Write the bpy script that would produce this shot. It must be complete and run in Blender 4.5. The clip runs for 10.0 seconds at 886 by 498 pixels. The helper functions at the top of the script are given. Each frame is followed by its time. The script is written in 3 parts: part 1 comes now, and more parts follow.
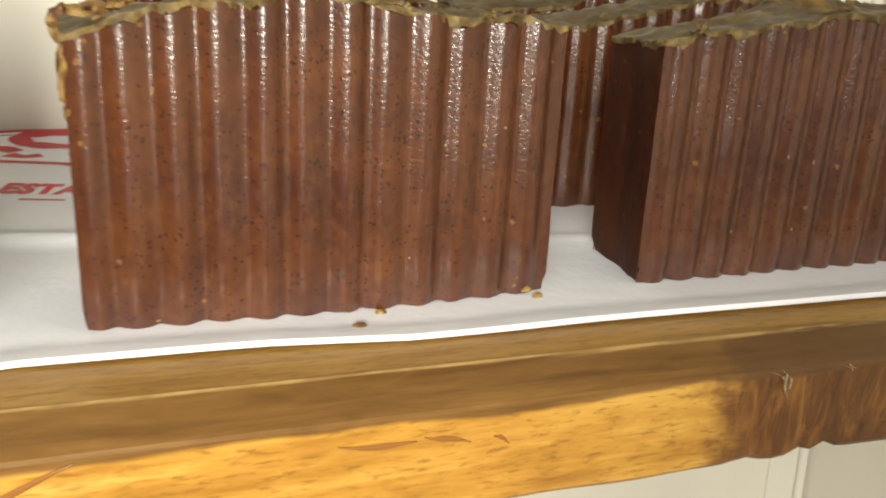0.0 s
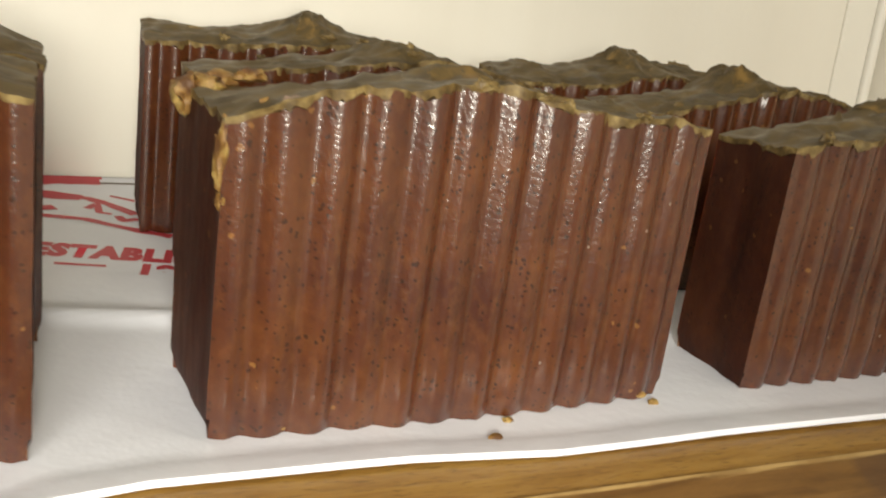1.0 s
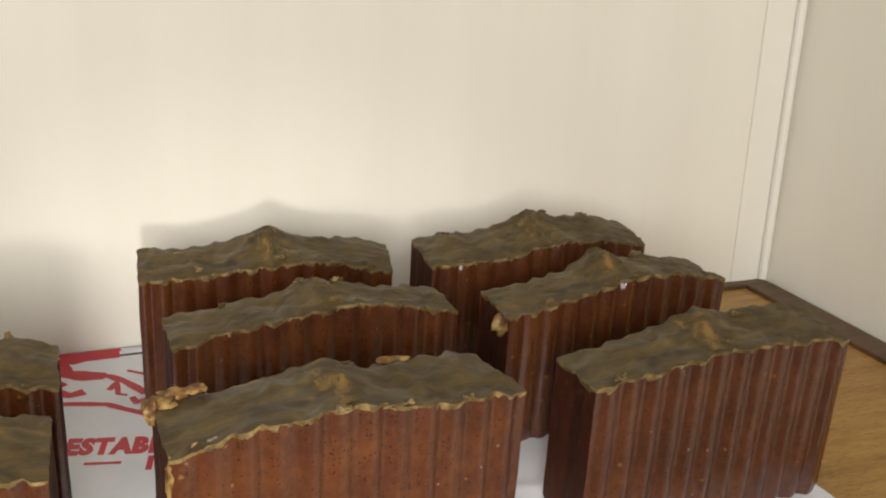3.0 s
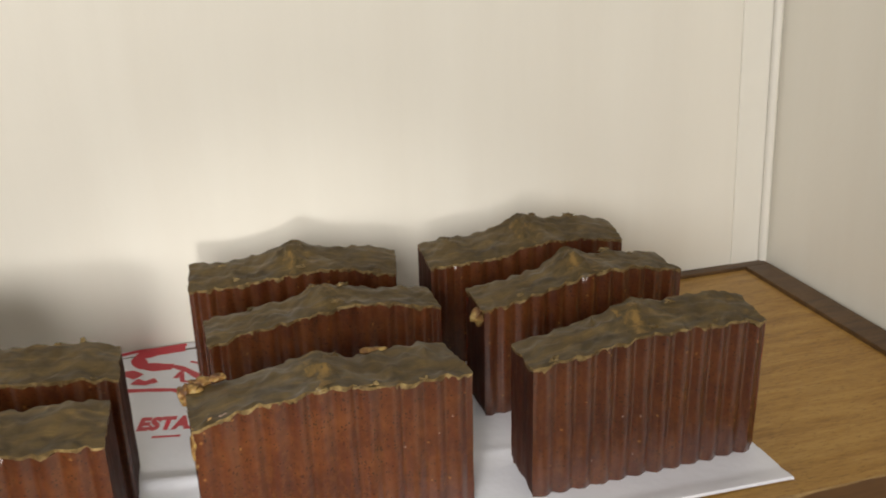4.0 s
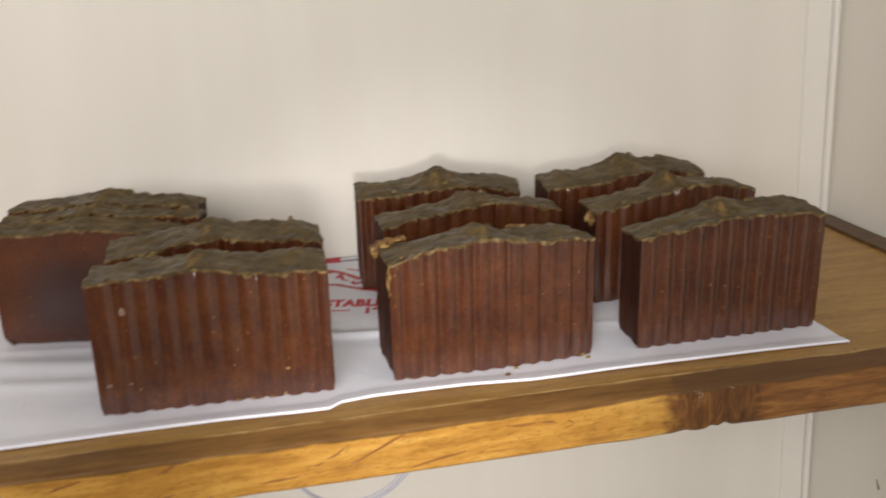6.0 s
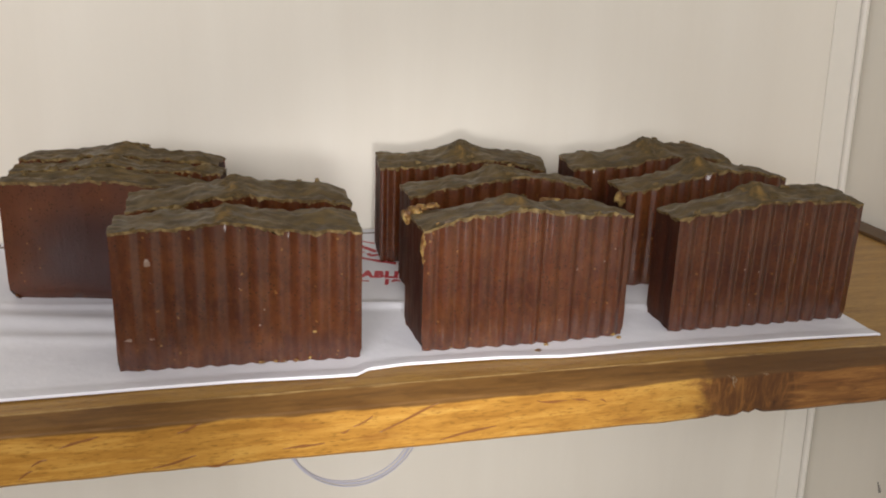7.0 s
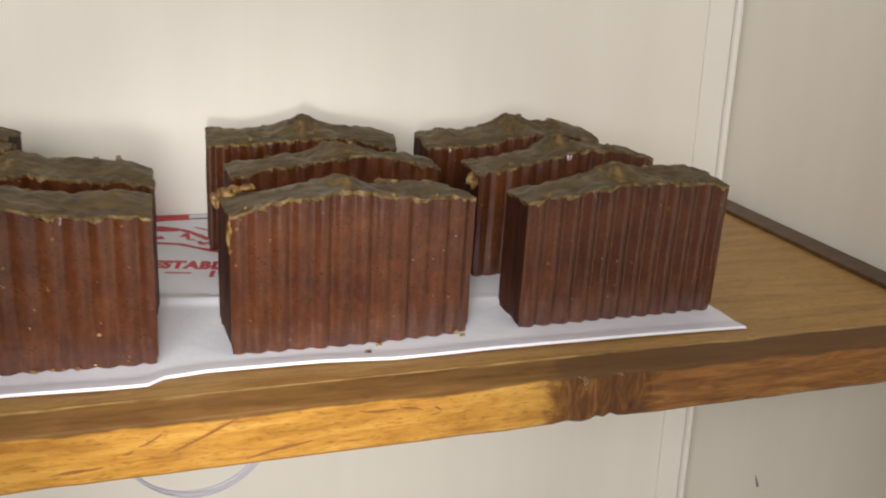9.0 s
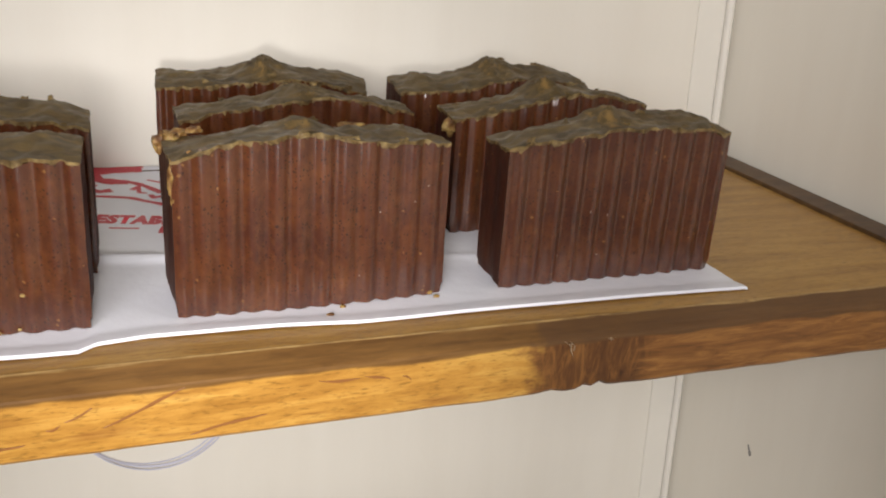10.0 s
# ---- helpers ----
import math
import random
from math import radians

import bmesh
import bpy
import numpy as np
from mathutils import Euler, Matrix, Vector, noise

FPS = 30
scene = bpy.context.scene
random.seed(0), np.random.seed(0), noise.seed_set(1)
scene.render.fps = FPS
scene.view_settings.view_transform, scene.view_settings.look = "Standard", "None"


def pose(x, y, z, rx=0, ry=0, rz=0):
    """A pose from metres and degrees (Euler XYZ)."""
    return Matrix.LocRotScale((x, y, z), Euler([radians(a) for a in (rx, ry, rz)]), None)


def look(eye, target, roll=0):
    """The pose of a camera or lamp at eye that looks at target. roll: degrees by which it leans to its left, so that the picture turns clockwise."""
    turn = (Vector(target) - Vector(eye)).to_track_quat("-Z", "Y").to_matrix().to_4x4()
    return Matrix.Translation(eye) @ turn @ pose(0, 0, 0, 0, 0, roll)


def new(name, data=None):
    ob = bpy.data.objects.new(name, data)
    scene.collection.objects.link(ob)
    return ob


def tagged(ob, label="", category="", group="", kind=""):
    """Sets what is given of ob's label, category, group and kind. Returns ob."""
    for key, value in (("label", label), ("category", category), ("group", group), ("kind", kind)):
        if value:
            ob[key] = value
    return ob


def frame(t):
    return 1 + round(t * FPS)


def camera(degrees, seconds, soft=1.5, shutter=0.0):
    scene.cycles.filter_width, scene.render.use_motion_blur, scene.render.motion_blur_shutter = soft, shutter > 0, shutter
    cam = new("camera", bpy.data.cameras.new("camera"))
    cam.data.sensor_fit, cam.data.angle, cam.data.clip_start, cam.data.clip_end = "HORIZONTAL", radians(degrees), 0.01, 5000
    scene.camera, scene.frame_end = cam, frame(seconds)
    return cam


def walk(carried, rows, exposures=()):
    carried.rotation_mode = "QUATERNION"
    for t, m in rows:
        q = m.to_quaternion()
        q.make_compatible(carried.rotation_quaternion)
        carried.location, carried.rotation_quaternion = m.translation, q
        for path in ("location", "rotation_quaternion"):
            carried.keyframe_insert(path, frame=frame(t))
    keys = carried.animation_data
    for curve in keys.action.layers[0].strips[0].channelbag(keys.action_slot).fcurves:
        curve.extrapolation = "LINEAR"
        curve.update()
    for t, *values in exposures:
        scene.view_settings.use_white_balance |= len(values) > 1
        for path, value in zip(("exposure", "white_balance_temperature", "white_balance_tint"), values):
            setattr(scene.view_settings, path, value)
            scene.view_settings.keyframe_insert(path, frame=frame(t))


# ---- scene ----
cam = camera(51.75, 10.0, soft=1.9, shutter=0.4)
PATH = [
    (0, (0.0095, -0.1573, 0.0685), (0.1042, 0.1101, -0.0289), 3.02),
    (0.2, (0.0093, -0.1460, 0.0627), (0.1157, 0.1193, -0.0283), 3.02),
    (0.5, (0.0009, -0.1342, 0.0616), (0.1186, 0.1289, -0.0214), 4.17),
    (0.8, (-0.0186, -0.1260, 0.0679), (0.1074, 0.1324, -0.0179), 7.25),
    (1, (-0.0276, -0.1281, 0.0727), (0.1009, 0.1298, -0.0106), 7.83),
    (1.2, (-0.0328, -0.1322, 0.0757), (0.0986, 0.1251, -0.0054), 8.42),
    (1.5, (-0.0354, -0.1394, 0.0773), (0.0999, 0.1167, -0.0011), 8.47),
    (2, (-0.0275, -0.1474, 0.0866), (0.1062, 0.1097, 0.0089), 7.38),
    (2.2, (-0.0236, -0.1504, 0.0993), (0.1060, 0.1084, 0.0203), 6.10),
    (2.5, (-0.0158, -0.1579, 0.1164), (0.1174, 0.0936, 0.0214), 6.26),
    (2.6, (-0.0155, -0.1630, 0.1292), (0.1081, 0.0874, 0.0194), 5.51),
    (2.8, (-0.0156, -0.1736, 0.1518), (0.0969, 0.0838, 0.0465), 3.83),
    (3, (-0.0163, -0.1814, 0.1651), (0.0959, 0.0783, 0.0653), 3.48),
    (3.2, (-0.0142, -0.1899, 0.1686), (0.0984, 0.0695, 0.0684), 3.73),
    (4.3, (0.0145, -0.2649, 0.2030), (0.0847, 0.0059, 0.0946), -2.75),
    (4.5, (0.0180, -0.2734, 0.1979), (0.1028, -0.0045, 0.0953), -3.30),
    (4.8, (0.0250, -0.2978, 0.1986), (0.1140, -0.0289, 0.0998), -3.64),
    (5, (0.0259, -0.3165, 0.1993), (0.1058, -0.0464, 0.0961), -4.06),
    (5.2, (0.0097, -0.3286, 0.1885), (0.0916, -0.0554, 0.0953), -4.39),
    (5.5, (-0.0126, -0.3395, 0.1800), (0.0656, -0.0651, 0.0875), -3.93),
    (5.8, (-0.0393, -0.3401, 0.1708), (0.0305, -0.0632, 0.0788), -2.76),
    (6, (-0.0546, -0.3424, 0.1704), (0.0078, -0.0642, 0.0773), -1.50),
    (6.2, (-0.0535, -0.3490, 0.1791), (-0.0024, -0.0702, 0.0808), -0.38),
    (7.3, (-0.0839, -0.3231, 0.1488), (-0.0073, -0.0480, 0.0569), 2.56),
    (7.5, (-0.0807, -0.3219, 0.1541), (-0.0046, -0.0471, 0.0611), 2.71),
    (7.8, (-0.0676, -0.3177, 0.1586), (0.0149, -0.0437, 0.0685), 2.37),
    (8, (-0.0562, -0.3185, 0.1620), (0.0287, -0.0447, 0.0735), 1.97),
    (8.5, (-0.0441, -0.3123, 0.1550), (0.0485, -0.0410, 0.0666), 2.78),
    (9, (-0.0328, -0.2971, 0.1433), (0.0649, -0.0306, 0.0463), 3.53),
    (9.5, (-0.0238, -0.2849, 0.1390), (0.0776, -0.0220, 0.0362), 4.02),
    (10, (-0.0176, -0.2694, 0.1284), (0.0841, -0.0085, 0.0207), 3.98),
]
EXPOSURES = [(0.0, 0.26, 7000, 3), (0.5, 0.22, 6800, 1), (1.0, 0.10, 7000, 5), (1.5, 0.10, 7000, 7), (2.0, 0.15, 6800, 8), (2.5, 0.08, 6800, 8), (3.0, 0.08, 6600, 8), (4.5, -0.04, 6500, 10), (5.5, -0.02, 6500, 11), (6.0, -0.18, 6400, 13), (7.5, -0.23, 6400, 13), (8.5, -0.1, 6400, 12), (9.5, -0.08, 6350, 12), (10.0, -0.02, 6350, 13)]
walk(cam, [(t, look(eye, target, roll)) for t, eye, target, roll in PATH], EXPOSURES)

# ---- world and lights ----
world = bpy.data.worlds.new("room_dark")
scene.world = world
world.use_nodes = True
world.node_tree.nodes["Background"].inputs["Color"].default_value = (1.0, 0.96, 0.9, 1)
world.node_tree.nodes["Background"].inputs["Strength"].default_value = 0.02


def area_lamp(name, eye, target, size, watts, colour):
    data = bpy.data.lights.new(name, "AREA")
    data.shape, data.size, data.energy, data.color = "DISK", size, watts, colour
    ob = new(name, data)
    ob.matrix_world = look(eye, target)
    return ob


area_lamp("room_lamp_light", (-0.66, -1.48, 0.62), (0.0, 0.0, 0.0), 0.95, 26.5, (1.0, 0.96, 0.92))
torch = bpy.data.lights.new("phone_torch_light", "SPOT")
torch.energy, torch.shadow_soft_size, torch.spot_size, torch.spot_blend = 3.6, 0.020, radians(46), 1.0
torch.color = (1.0, 0.96, 0.90)
new("phone_torch_light", torch).matrix_world = look((-0.045, -0.275, 0.076), (0.018, -0.004, -0.004))


# ---- materials ----
def material(name):
    mat = bpy.data.materials.new(name)
    mat.use_nodes = True
    tree = mat.node_tree
    return mat, tree, tree.nodes["Principled BSDF"]


def node(tree, kind, inputs=None, **settings):
    n = tree.nodes.new(kind)
    for key, value in settings.items():
        setattr(n, key, value)
    for key, value in (inputs or {}).items():
        if isinstance(value, bpy.types.NodeSocket):
            tree.links.new(value, n.inputs[key])
        else:
            n.inputs[key].default_value = value
    return n


def coords(tree, scale=(1, 1, 1), source="Object"):
    tc = node(tree, "ShaderNodeTexCoord")
    mp = node(tree, "ShaderNodeMapping", {"Vector": tc.outputs[source], "Scale": scale})
    return mp.outputs["Vector"]


def noise_tex(tree, vec, scale, detail=4.0, rough=0.55, distortion=0.0):
    return node(tree, "ShaderNodeTexNoise", {"Vector": vec, "Scale": scale, "Detail": detail, "Roughness": rough, "Distortion": distortion}).outputs["Fac"]


def ramp(tree, fac, stops):
    r = node(tree, "ShaderNodeValToRGB", {"Fac": fac})
    els = r.color_ramp.elements
    while len(els) < len(stops):
        els.new(0.5)
    for el, (p, c) in zip(els, stops):
        el.position = p
        el.color = (*c, 1) if len(c) == 3 else c
    return r.outputs["Color"]


def mix(tree, fac, a, b, mode="MIX"):
    m = node(tree, "ShaderNodeMix", data_type="RGBA", blend_type=mode)
    for key, value in ((0, fac), (6, a), (7, b)):
        if isinstance(value, bpy.types.NodeSocket):
            tree.links.new(value, m.inputs[key])
        else:
            m.inputs[key].default_value = value if key == 0 else (*value, 1)
    return m.outputs[2]


def maths(tree, op, a, b=0.0, c=None):
    m = node(tree, "ShaderNodeMath", operation=op)
    for key, value in ((0, a), (1, b), (2, c)):
        if value is None:
            continue
        if isinstance(value, bpy.types.NodeSocket):
            tree.links.new(value, m.inputs[key])
        else:
            m.inputs[key].default_value = value
    return m.outputs[0]


def bump(tree, bsdf, height, strength, distance):
    b = node(tree, "ShaderNodeBump", {"Height": height, "Strength": strength, "Distance": distance})
    tree.links.new(b.outputs["Normal"], bsdf.inputs["Normal"])


def put(tree, bsdf, **links):
    names = {"base": "Base Color", "rough": "Roughness"}
    for key, value in links.items():
        sock = bsdf.inputs[names[key]]
        if isinstance(value, bpy.types.NodeSocket):
            tree.links.new(value, sock)
        else:
            sock.default_value = value


def soap_material(name, end_piece=False, dull=False):
    mat, tree, bsdf = material(name)
    vec = coords(tree)
    info = node(tree, "ShaderNodeObjectInfo")
    cloud = noise_tex(tree, vec, 60.0, 5.0)
    base = ramp(tree, cloud, [(0.3, (0.042, 0.0090, 0.0034)), (0.5, (0.073, 0.0190, 0.0046)), (0.72, (0.114, 0.0345, 0.0072))])
    base = mix(tree, maths(tree, "MULTIPLY", info.outputs["Random"], 0.35), base, (0.056, 0.0150, 0.0070))
    if end_piece:
        at = node(tree, "ShaderNodeMapping", {"Vector": coords(tree), "Location": (-0.040, 0.0, -0.026), "Scale": (1.0, 0.0, 1.3)}).outputs["Vector"]
        far = node(tree, "ShaderNodeVectorMath", {0: at}, operation="LENGTH").outputs["Value"]
        far = maths(tree, "ADD", far, maths(tree, "MULTIPLY", noise_tex(tree, vec, 45.0, 3.0), 0.012))
        patch = ramp(tree, far, [(0.022, (1, 1, 1)), (0.045, (0, 0, 0))])
        base = mix(tree, 0.5, base, (0.105, 0.040, 0.022))
        base = mix(tree, patch, base, (0.036, 0.0125, 0.0105))
    mottle = noise_tex(tree, coords(tree, (1.0, 1.0, 0.7)), 540.0, 4.0)
    if not end_piece:
        base = mix(tree, ramp(tree, mottle, [(0.50, (0, 0, 0)), (0.70, (0.40, 0.40, 0.40))]), base, (0.122, 0.0430, 0.0115))
        base = mix(tree, ramp(tree, mottle, [(0.30, (0.42, 0.42, 0.42)), (0.46, (0, 0, 0))]), base, (0.044, 0.0095, 0.0036))
    fine_size = noise_tex(tree, vec, 170.0, 2.0)
    drift = node(tree, "ShaderNodeVectorMath", {0: vec, 1: node(tree, "ShaderNodeVectorMath", {0: node(tree, "ShaderNodeTexNoise", {"Vector": vec, "Scale": 900.0, "Detail": 2.0}).outputs["Color"], 1: (0.0011, 0.0011, 0.0011)}, operation="MULTIPLY").outputs["Vector"]}, operation="ADD").outputs["Vector"]
    speck = node(tree, "ShaderNodeTexVoronoi", {"Vector": drift, "Scale": 900.0, "Randomness": 1.0})
    lone = maths(tree, "MULTIPLY", maths(tree, "LESS_THAN", speck.outputs["Distance"], maths(tree, "MULTIPLY", fine_size, 0.52)), maths(tree, "GREATER_THAN", node(tree, "ShaderNodeSeparateColor", {"Color": speck.outputs["Color"]}).outputs[0], 0.5))
    base = mix(tree, maths(tree, "MULTIPLY", lone, 0.85), base, (0.022, 0.0065, 0.002))
    pale = node(tree, "ShaderNodeTexVoronoi", {"Vector": drift, "Scale": 300.0})
    dots = maths(tree, "MULTIPLY", maths(tree, "LESS_THAN", pale.outputs["Distance"], 0.16), maths(tree, "GREATER_THAN", node(tree, "ShaderNodeSeparateColor", {"Color": pale.outputs["Color"]}).outputs[1], 0.86))
    base = mix(tree, maths(tree, "MULTIPLY", dots, 0.4), base, (0.30, 0.15, 0.04))
    # end faces: their shade is multiplied into the base colour
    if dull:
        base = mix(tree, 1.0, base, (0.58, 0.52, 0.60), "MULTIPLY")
    put(tree, bsdf, base=base)
    fine = noise_tex(tree, vec, 800.0, 3.0)
    mid = noise_tex(tree, coords(tree, (1, 1, 0.22)), 320.0, 3.0)
    put(tree, bsdf, rough=node(tree, "ShaderNodeMapRange", {"Value": mid, "From Min": 0.3, "From Max": 0.7, "To Min": 0.34, "To Max": 0.50}).outputs["Result"])
    bump(tree, bsdf, maths(tree, "ADD", fine, maths(tree, "MULTIPLY", mid, 1.4)), 0.26, 0.00035)
    glint = node(tree, "ShaderNodeBump", {"Height": maths(tree, "ADD", noise_tex(tree, vec, 1300.0, 2.0), maths(tree, "MULTIPLY", mid, 0.8)), "Strength": 0.30, "Distance": 0.0003})
    tree.links.new(glint.outputs["Normal"], bsdf.inputs["Coat Normal"])
    bsdf.inputs["Coat Weight"].default_value = 1.0
    bsdf.inputs["Coat IOR"].default_value = 1.62
    bsdf.inputs["Coat Roughness"].default_value = 0.235
    bsdf.inputs["Subsurface Weight"].default_value = 0.2
    bsdf.inputs["Subsurface Radius"].default_value = (0.006, 0.0018, 0.0006)
    bsdf.inputs["Subsurface Scale"].default_value = 1.0
    bsdf.inputs["Specular IOR Level"].default_value = 0.12
    if end_piece:
        bsdf.inputs["Coat Weight"].default_value = 0.6
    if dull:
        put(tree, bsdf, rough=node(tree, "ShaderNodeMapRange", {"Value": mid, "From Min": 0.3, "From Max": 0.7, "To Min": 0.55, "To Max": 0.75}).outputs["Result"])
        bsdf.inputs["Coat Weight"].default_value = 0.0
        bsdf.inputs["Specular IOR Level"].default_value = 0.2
    return mat


def crust_material():
    mat, tree, bsdf = material("dried_soap_crust")
    vec = coords(tree)
    big, fine = noise_tex(tree, vec, 55.0, 4.0), noise_tex(tree, vec, 330.0, 3.0)
    smear = noise_tex(tree, coords(tree, (1.0, 2.4, 1.0)), 85.0, 5.0, 0.6, 0.8)
    olive = ramp(tree, smear, [(0.28, (0.030, 0.0190, 0.0075)), (0.46, (0.066, 0.0440, 0.0160)), (0.60, (0.100, 0.0660, 0.0230)), (0.76, (0.185, 0.118, 0.039))])
    ochre = ramp(tree, fine, [(0.34, (0.060, 0.037, 0.013)), (0.50, (0.130, 0.085, 0.030)), (0.68, (0.27, 0.195, 0.080))])
    up = node(tree, "ShaderNodeSeparateXYZ", {"Vector": node(tree, "ShaderNodeNewGeometry").outputs["True Normal"]}).outputs["Z"]
    up = maths(tree, "ADD", up, maths(tree, "MULTIPLY", maths(tree, "SUBTRACT", fine, 0.5), 0.4))
    top = ramp(tree, up, [(0.38, (0, 0, 0)), (0.66, (1, 1, 1))])
    put(tree, bsdf, base=mix(tree, top, ochre, olive))
    put(tree, bsdf, rough=node(tree, "ShaderNodeMapRange", {"Value": big, "From Min": 0.35, "From Max": 0.65, "To Min": 0.34, "To Max": 0.70}).outputs["Result"])
    bump(tree, bsdf, maths(tree, "ADD", maths(tree, "MULTIPLY", fine, 0.35), big), 0.28, 0.0005)
    bsdf.inputs["Subsurface Weight"].default_value = 0.08
    bsdf.inputs["Subsurface Radius"].default_value = (0.004, 0.002, 0.0006)
    bsdf.inputs["Specular IOR Level"].default_value = 0.3
    return mat


def chip_material():
    mat, tree, bsdf = material("yellow_soap_chip")
    vec = coords(tree)
    n = noise_tex(tree, vec, 260.0, 4.0)
    put(tree, bsdf, base=ramp(tree, n, [(0.36, (0.085, 0.034, 0.008)), (0.5, (0.19, 0.096, 0.022)), (0.66, (0.36, 0.25, 0.080))]), rough=0.62)
    bump(tree, bsdf, n, 0.6, 0.0008)
    bsdf.inputs["Subsurface Weight"].default_value = 0.1
    bsdf.inputs["Subsurface Radius"].default_value = (0.004, 0.002, 0.0005)
    return mat


def seam_material():
    mat, tree, bsdf = material("ochre_soap_seam")
    vec = coords(tree)
    n = noise_tex(tree, vec, 210.0, 5.0, 0.6, 0.6)
    put(tree, bsdf, base=ramp(tree, n, [(0.36, (0.050, 0.034, 0.011)), (0.5, (0.090, 0.058, 0.018)), (0.66, (0.20, 0.120, 0.034))]), rough=0.62)
    bump(tree, bsdf, n, 0.5, 0.0008)
    bsdf.inputs["Specular IOR Level"].default_value = 0.3
    return mat


def wall_material():
    mat, tree, bsdf = material("cream_wall_paint")
    vec = coords(tree)
    streak = noise_tex(tree, coords(tree, (14, 14, 1.2)), 3.0, 4.0)
    stain = noise_tex(tree, vec, 4.5, 3.0)
    base = ramp(tree, streak, [(0.3, (0.765, 0.732, 0.650)), (0.7, (0.80, 0.772, 0.692))])
    put(tree, bsdf, base=mix(tree, maths(tree, "MULTIPLY", stain, 0.18), base, (0.66, 0.62, 0.53)), rough=0.5)
    bump(tree, bsdf, noise_tex(tree, vec, 220.0, 3.0), 0.12, 0.0006)
    return mat


def plain_paint(name, colour, rough=0.5, grain=80.0):
    mat, tree, bsdf = material(name)
    n = noise_tex(tree, coords(tree), grain, 4.0)
    put(tree, bsdf, base=mix(tree, maths(tree, "MULTIPLY", n, 0.25), colour, tuple(0.75 * c for c in colour)), rough=rough)
    bump(tree, bsdf, n, 0.15, 0.0005)
    return mat


def wood_material(name, dark, middle, light, rough=0.32, banded=False):
    """Lacquered pine with the grain along x."""
    mat, tree, bsdf = material(name)
    vec = coords(tree, (9, 120, 120))
    grain = noise_tex(tree, vec, 2.6, 6.0, 0.62, 0.7)
    broad = noise_tex(tree, coords(tree, (3.5, 30, 30)), 4.0, 3.0, 0.5, 0.5)
    both = maths(tree, "ADD", maths(tree, "MULTIPLY", grain, 0.55), maths(tree, "MULTIPLY", broad, 0.45))
    mottle = noise_tex(tree, coords(tree, (45, 160, 160)), 2.0, 4.0, 0.6, 0.8)
    both = maths(tree, "ADD", maths(tree, "MULTIPLY", both, 0.75), maths(tree, "MULTIPLY", mottle, 0.25))
    base = ramp(tree, both, [(0.40, dark), (0.5, middle), (0.60, light)])
    pores = noise_tex(tree, coords(tree, (130, 620, 620)), 2.0, 3.0, 0.6, 0.3)
    base = mix(tree, ramp(tree, pores, [(0.54, (0, 0, 0)), (0.68, (0.6, 0.6, 0.6))]), base, tuple(0.55 * c for c in dark))
    if banded:
        xyz = node(tree, "ShaderNodeSeparateXYZ", {"Vector": coords(tree)})
        x, z = xyz.outputs["X"], xyz.outputs["Z"]
        # short slanting resin streaks
        slant = node(tree, "ShaderNodeMapping", {"Vector": coords(tree), "Rotation": (0, radians(17), 0), "Scale": (26, 1, 210)}).outputs["Vector"]
        s = noise_tex(tree, slant, 1.0, 2.5, 0.5, 0.3)
        base = mix(tree, ramp(tree, s, [(0.58, (0, 0, 0)), (0.72, (0.5, 0.5, 0.5))]), base, (0.16, 0.050, 0.012))
        # heartwood towards the right end, with dense grain
        heart = noise_tex(tree, coords(tree, (38, 1, 300)), 1.0, 6.0, 0.65, 1.2)
        dense = ramp(tree, heart, [(0.34, (0.095, 0.036, 0.010)), (0.5, (0.180, 0.074, 0.020)), (0.66, (0.285, 0.132, 0.036))])
        border = maths(tree, "ADD", x, maths(tree, "MULTIPLY", maths(tree, "SUBTRACT", noise_tex(tree, coords(tree, (60, 1, 90)), 1.0, 4.0), 0.5), 0.05))
        right = node(tree, "ShaderNodeMapRange", {"Value": border, "From Min": 0.108, "From Max": 0.113}).outputs["Result"]
        base = mix(tree, maths(tree, "MULTIPLY", right, 0.95), base, dense)
        # the knot: grain turned upright, darker towards its edges
        swirl = noise_tex(tree, node(tree, "ShaderNodeMapping", {"Vector": coords(tree), "Rotation": (0, radians(-12), 0), "Scale": (240, 1, 60)}).outputs["Vector"], 1.0, 4.0, 0.6, 1.5)
        upright = ramp(tree, swirl, [(0.30, (0.055, 0.022, 0.008)), (0.5, (0.108, 0.043, 0.012)), (0.72, (0.220, 0.098, 0.025))])
        knot = node(tree, "ShaderNodeMapping", {"Vector": coords(tree), "Location": (-0.130, 0, 0.007), "Scale": (1.0, 0.0, 0.6)}).outputs["Vector"]
        far = node(tree, "ShaderNodeVectorMath", {0: knot}, operation="LENGTH").outputs["Value"]
        rings = maths(tree, "ADD", far, maths(tree, "MULTIPLY", heart, 0.012))
        base = mix(tree, ramp(tree, rings, [(0.022, (1, 1, 1)), (0.030, (0, 0, 0))]), base, upright)
        # dark-stained upper band with an uneven lower border
        wave = maths(tree, "MULTIPLY", maths(tree, "SUBTRACT", noise_tex(tree, coords(tree, (22, 1, 22)), 1.0, 3.0), 0.5), 0.006)
        band = node(tree, "ShaderNodeMapRange", {"Value": maths(tree, "ADD", z, wave), "From Min": -0.0058, "From Max": -0.0050}).outputs["Result"]
        stain = ramp(tree, both, [(0.40, (0.094, 0.043, 0.011)), (0.60, (0.185, 0.094, 0.026))])
        stain = mix(tree, maths(tree, "MULTIPLY", right, 0.6), stain, (0.074, 0.036, 0.017))
        base = mix(tree, band, base, stain)
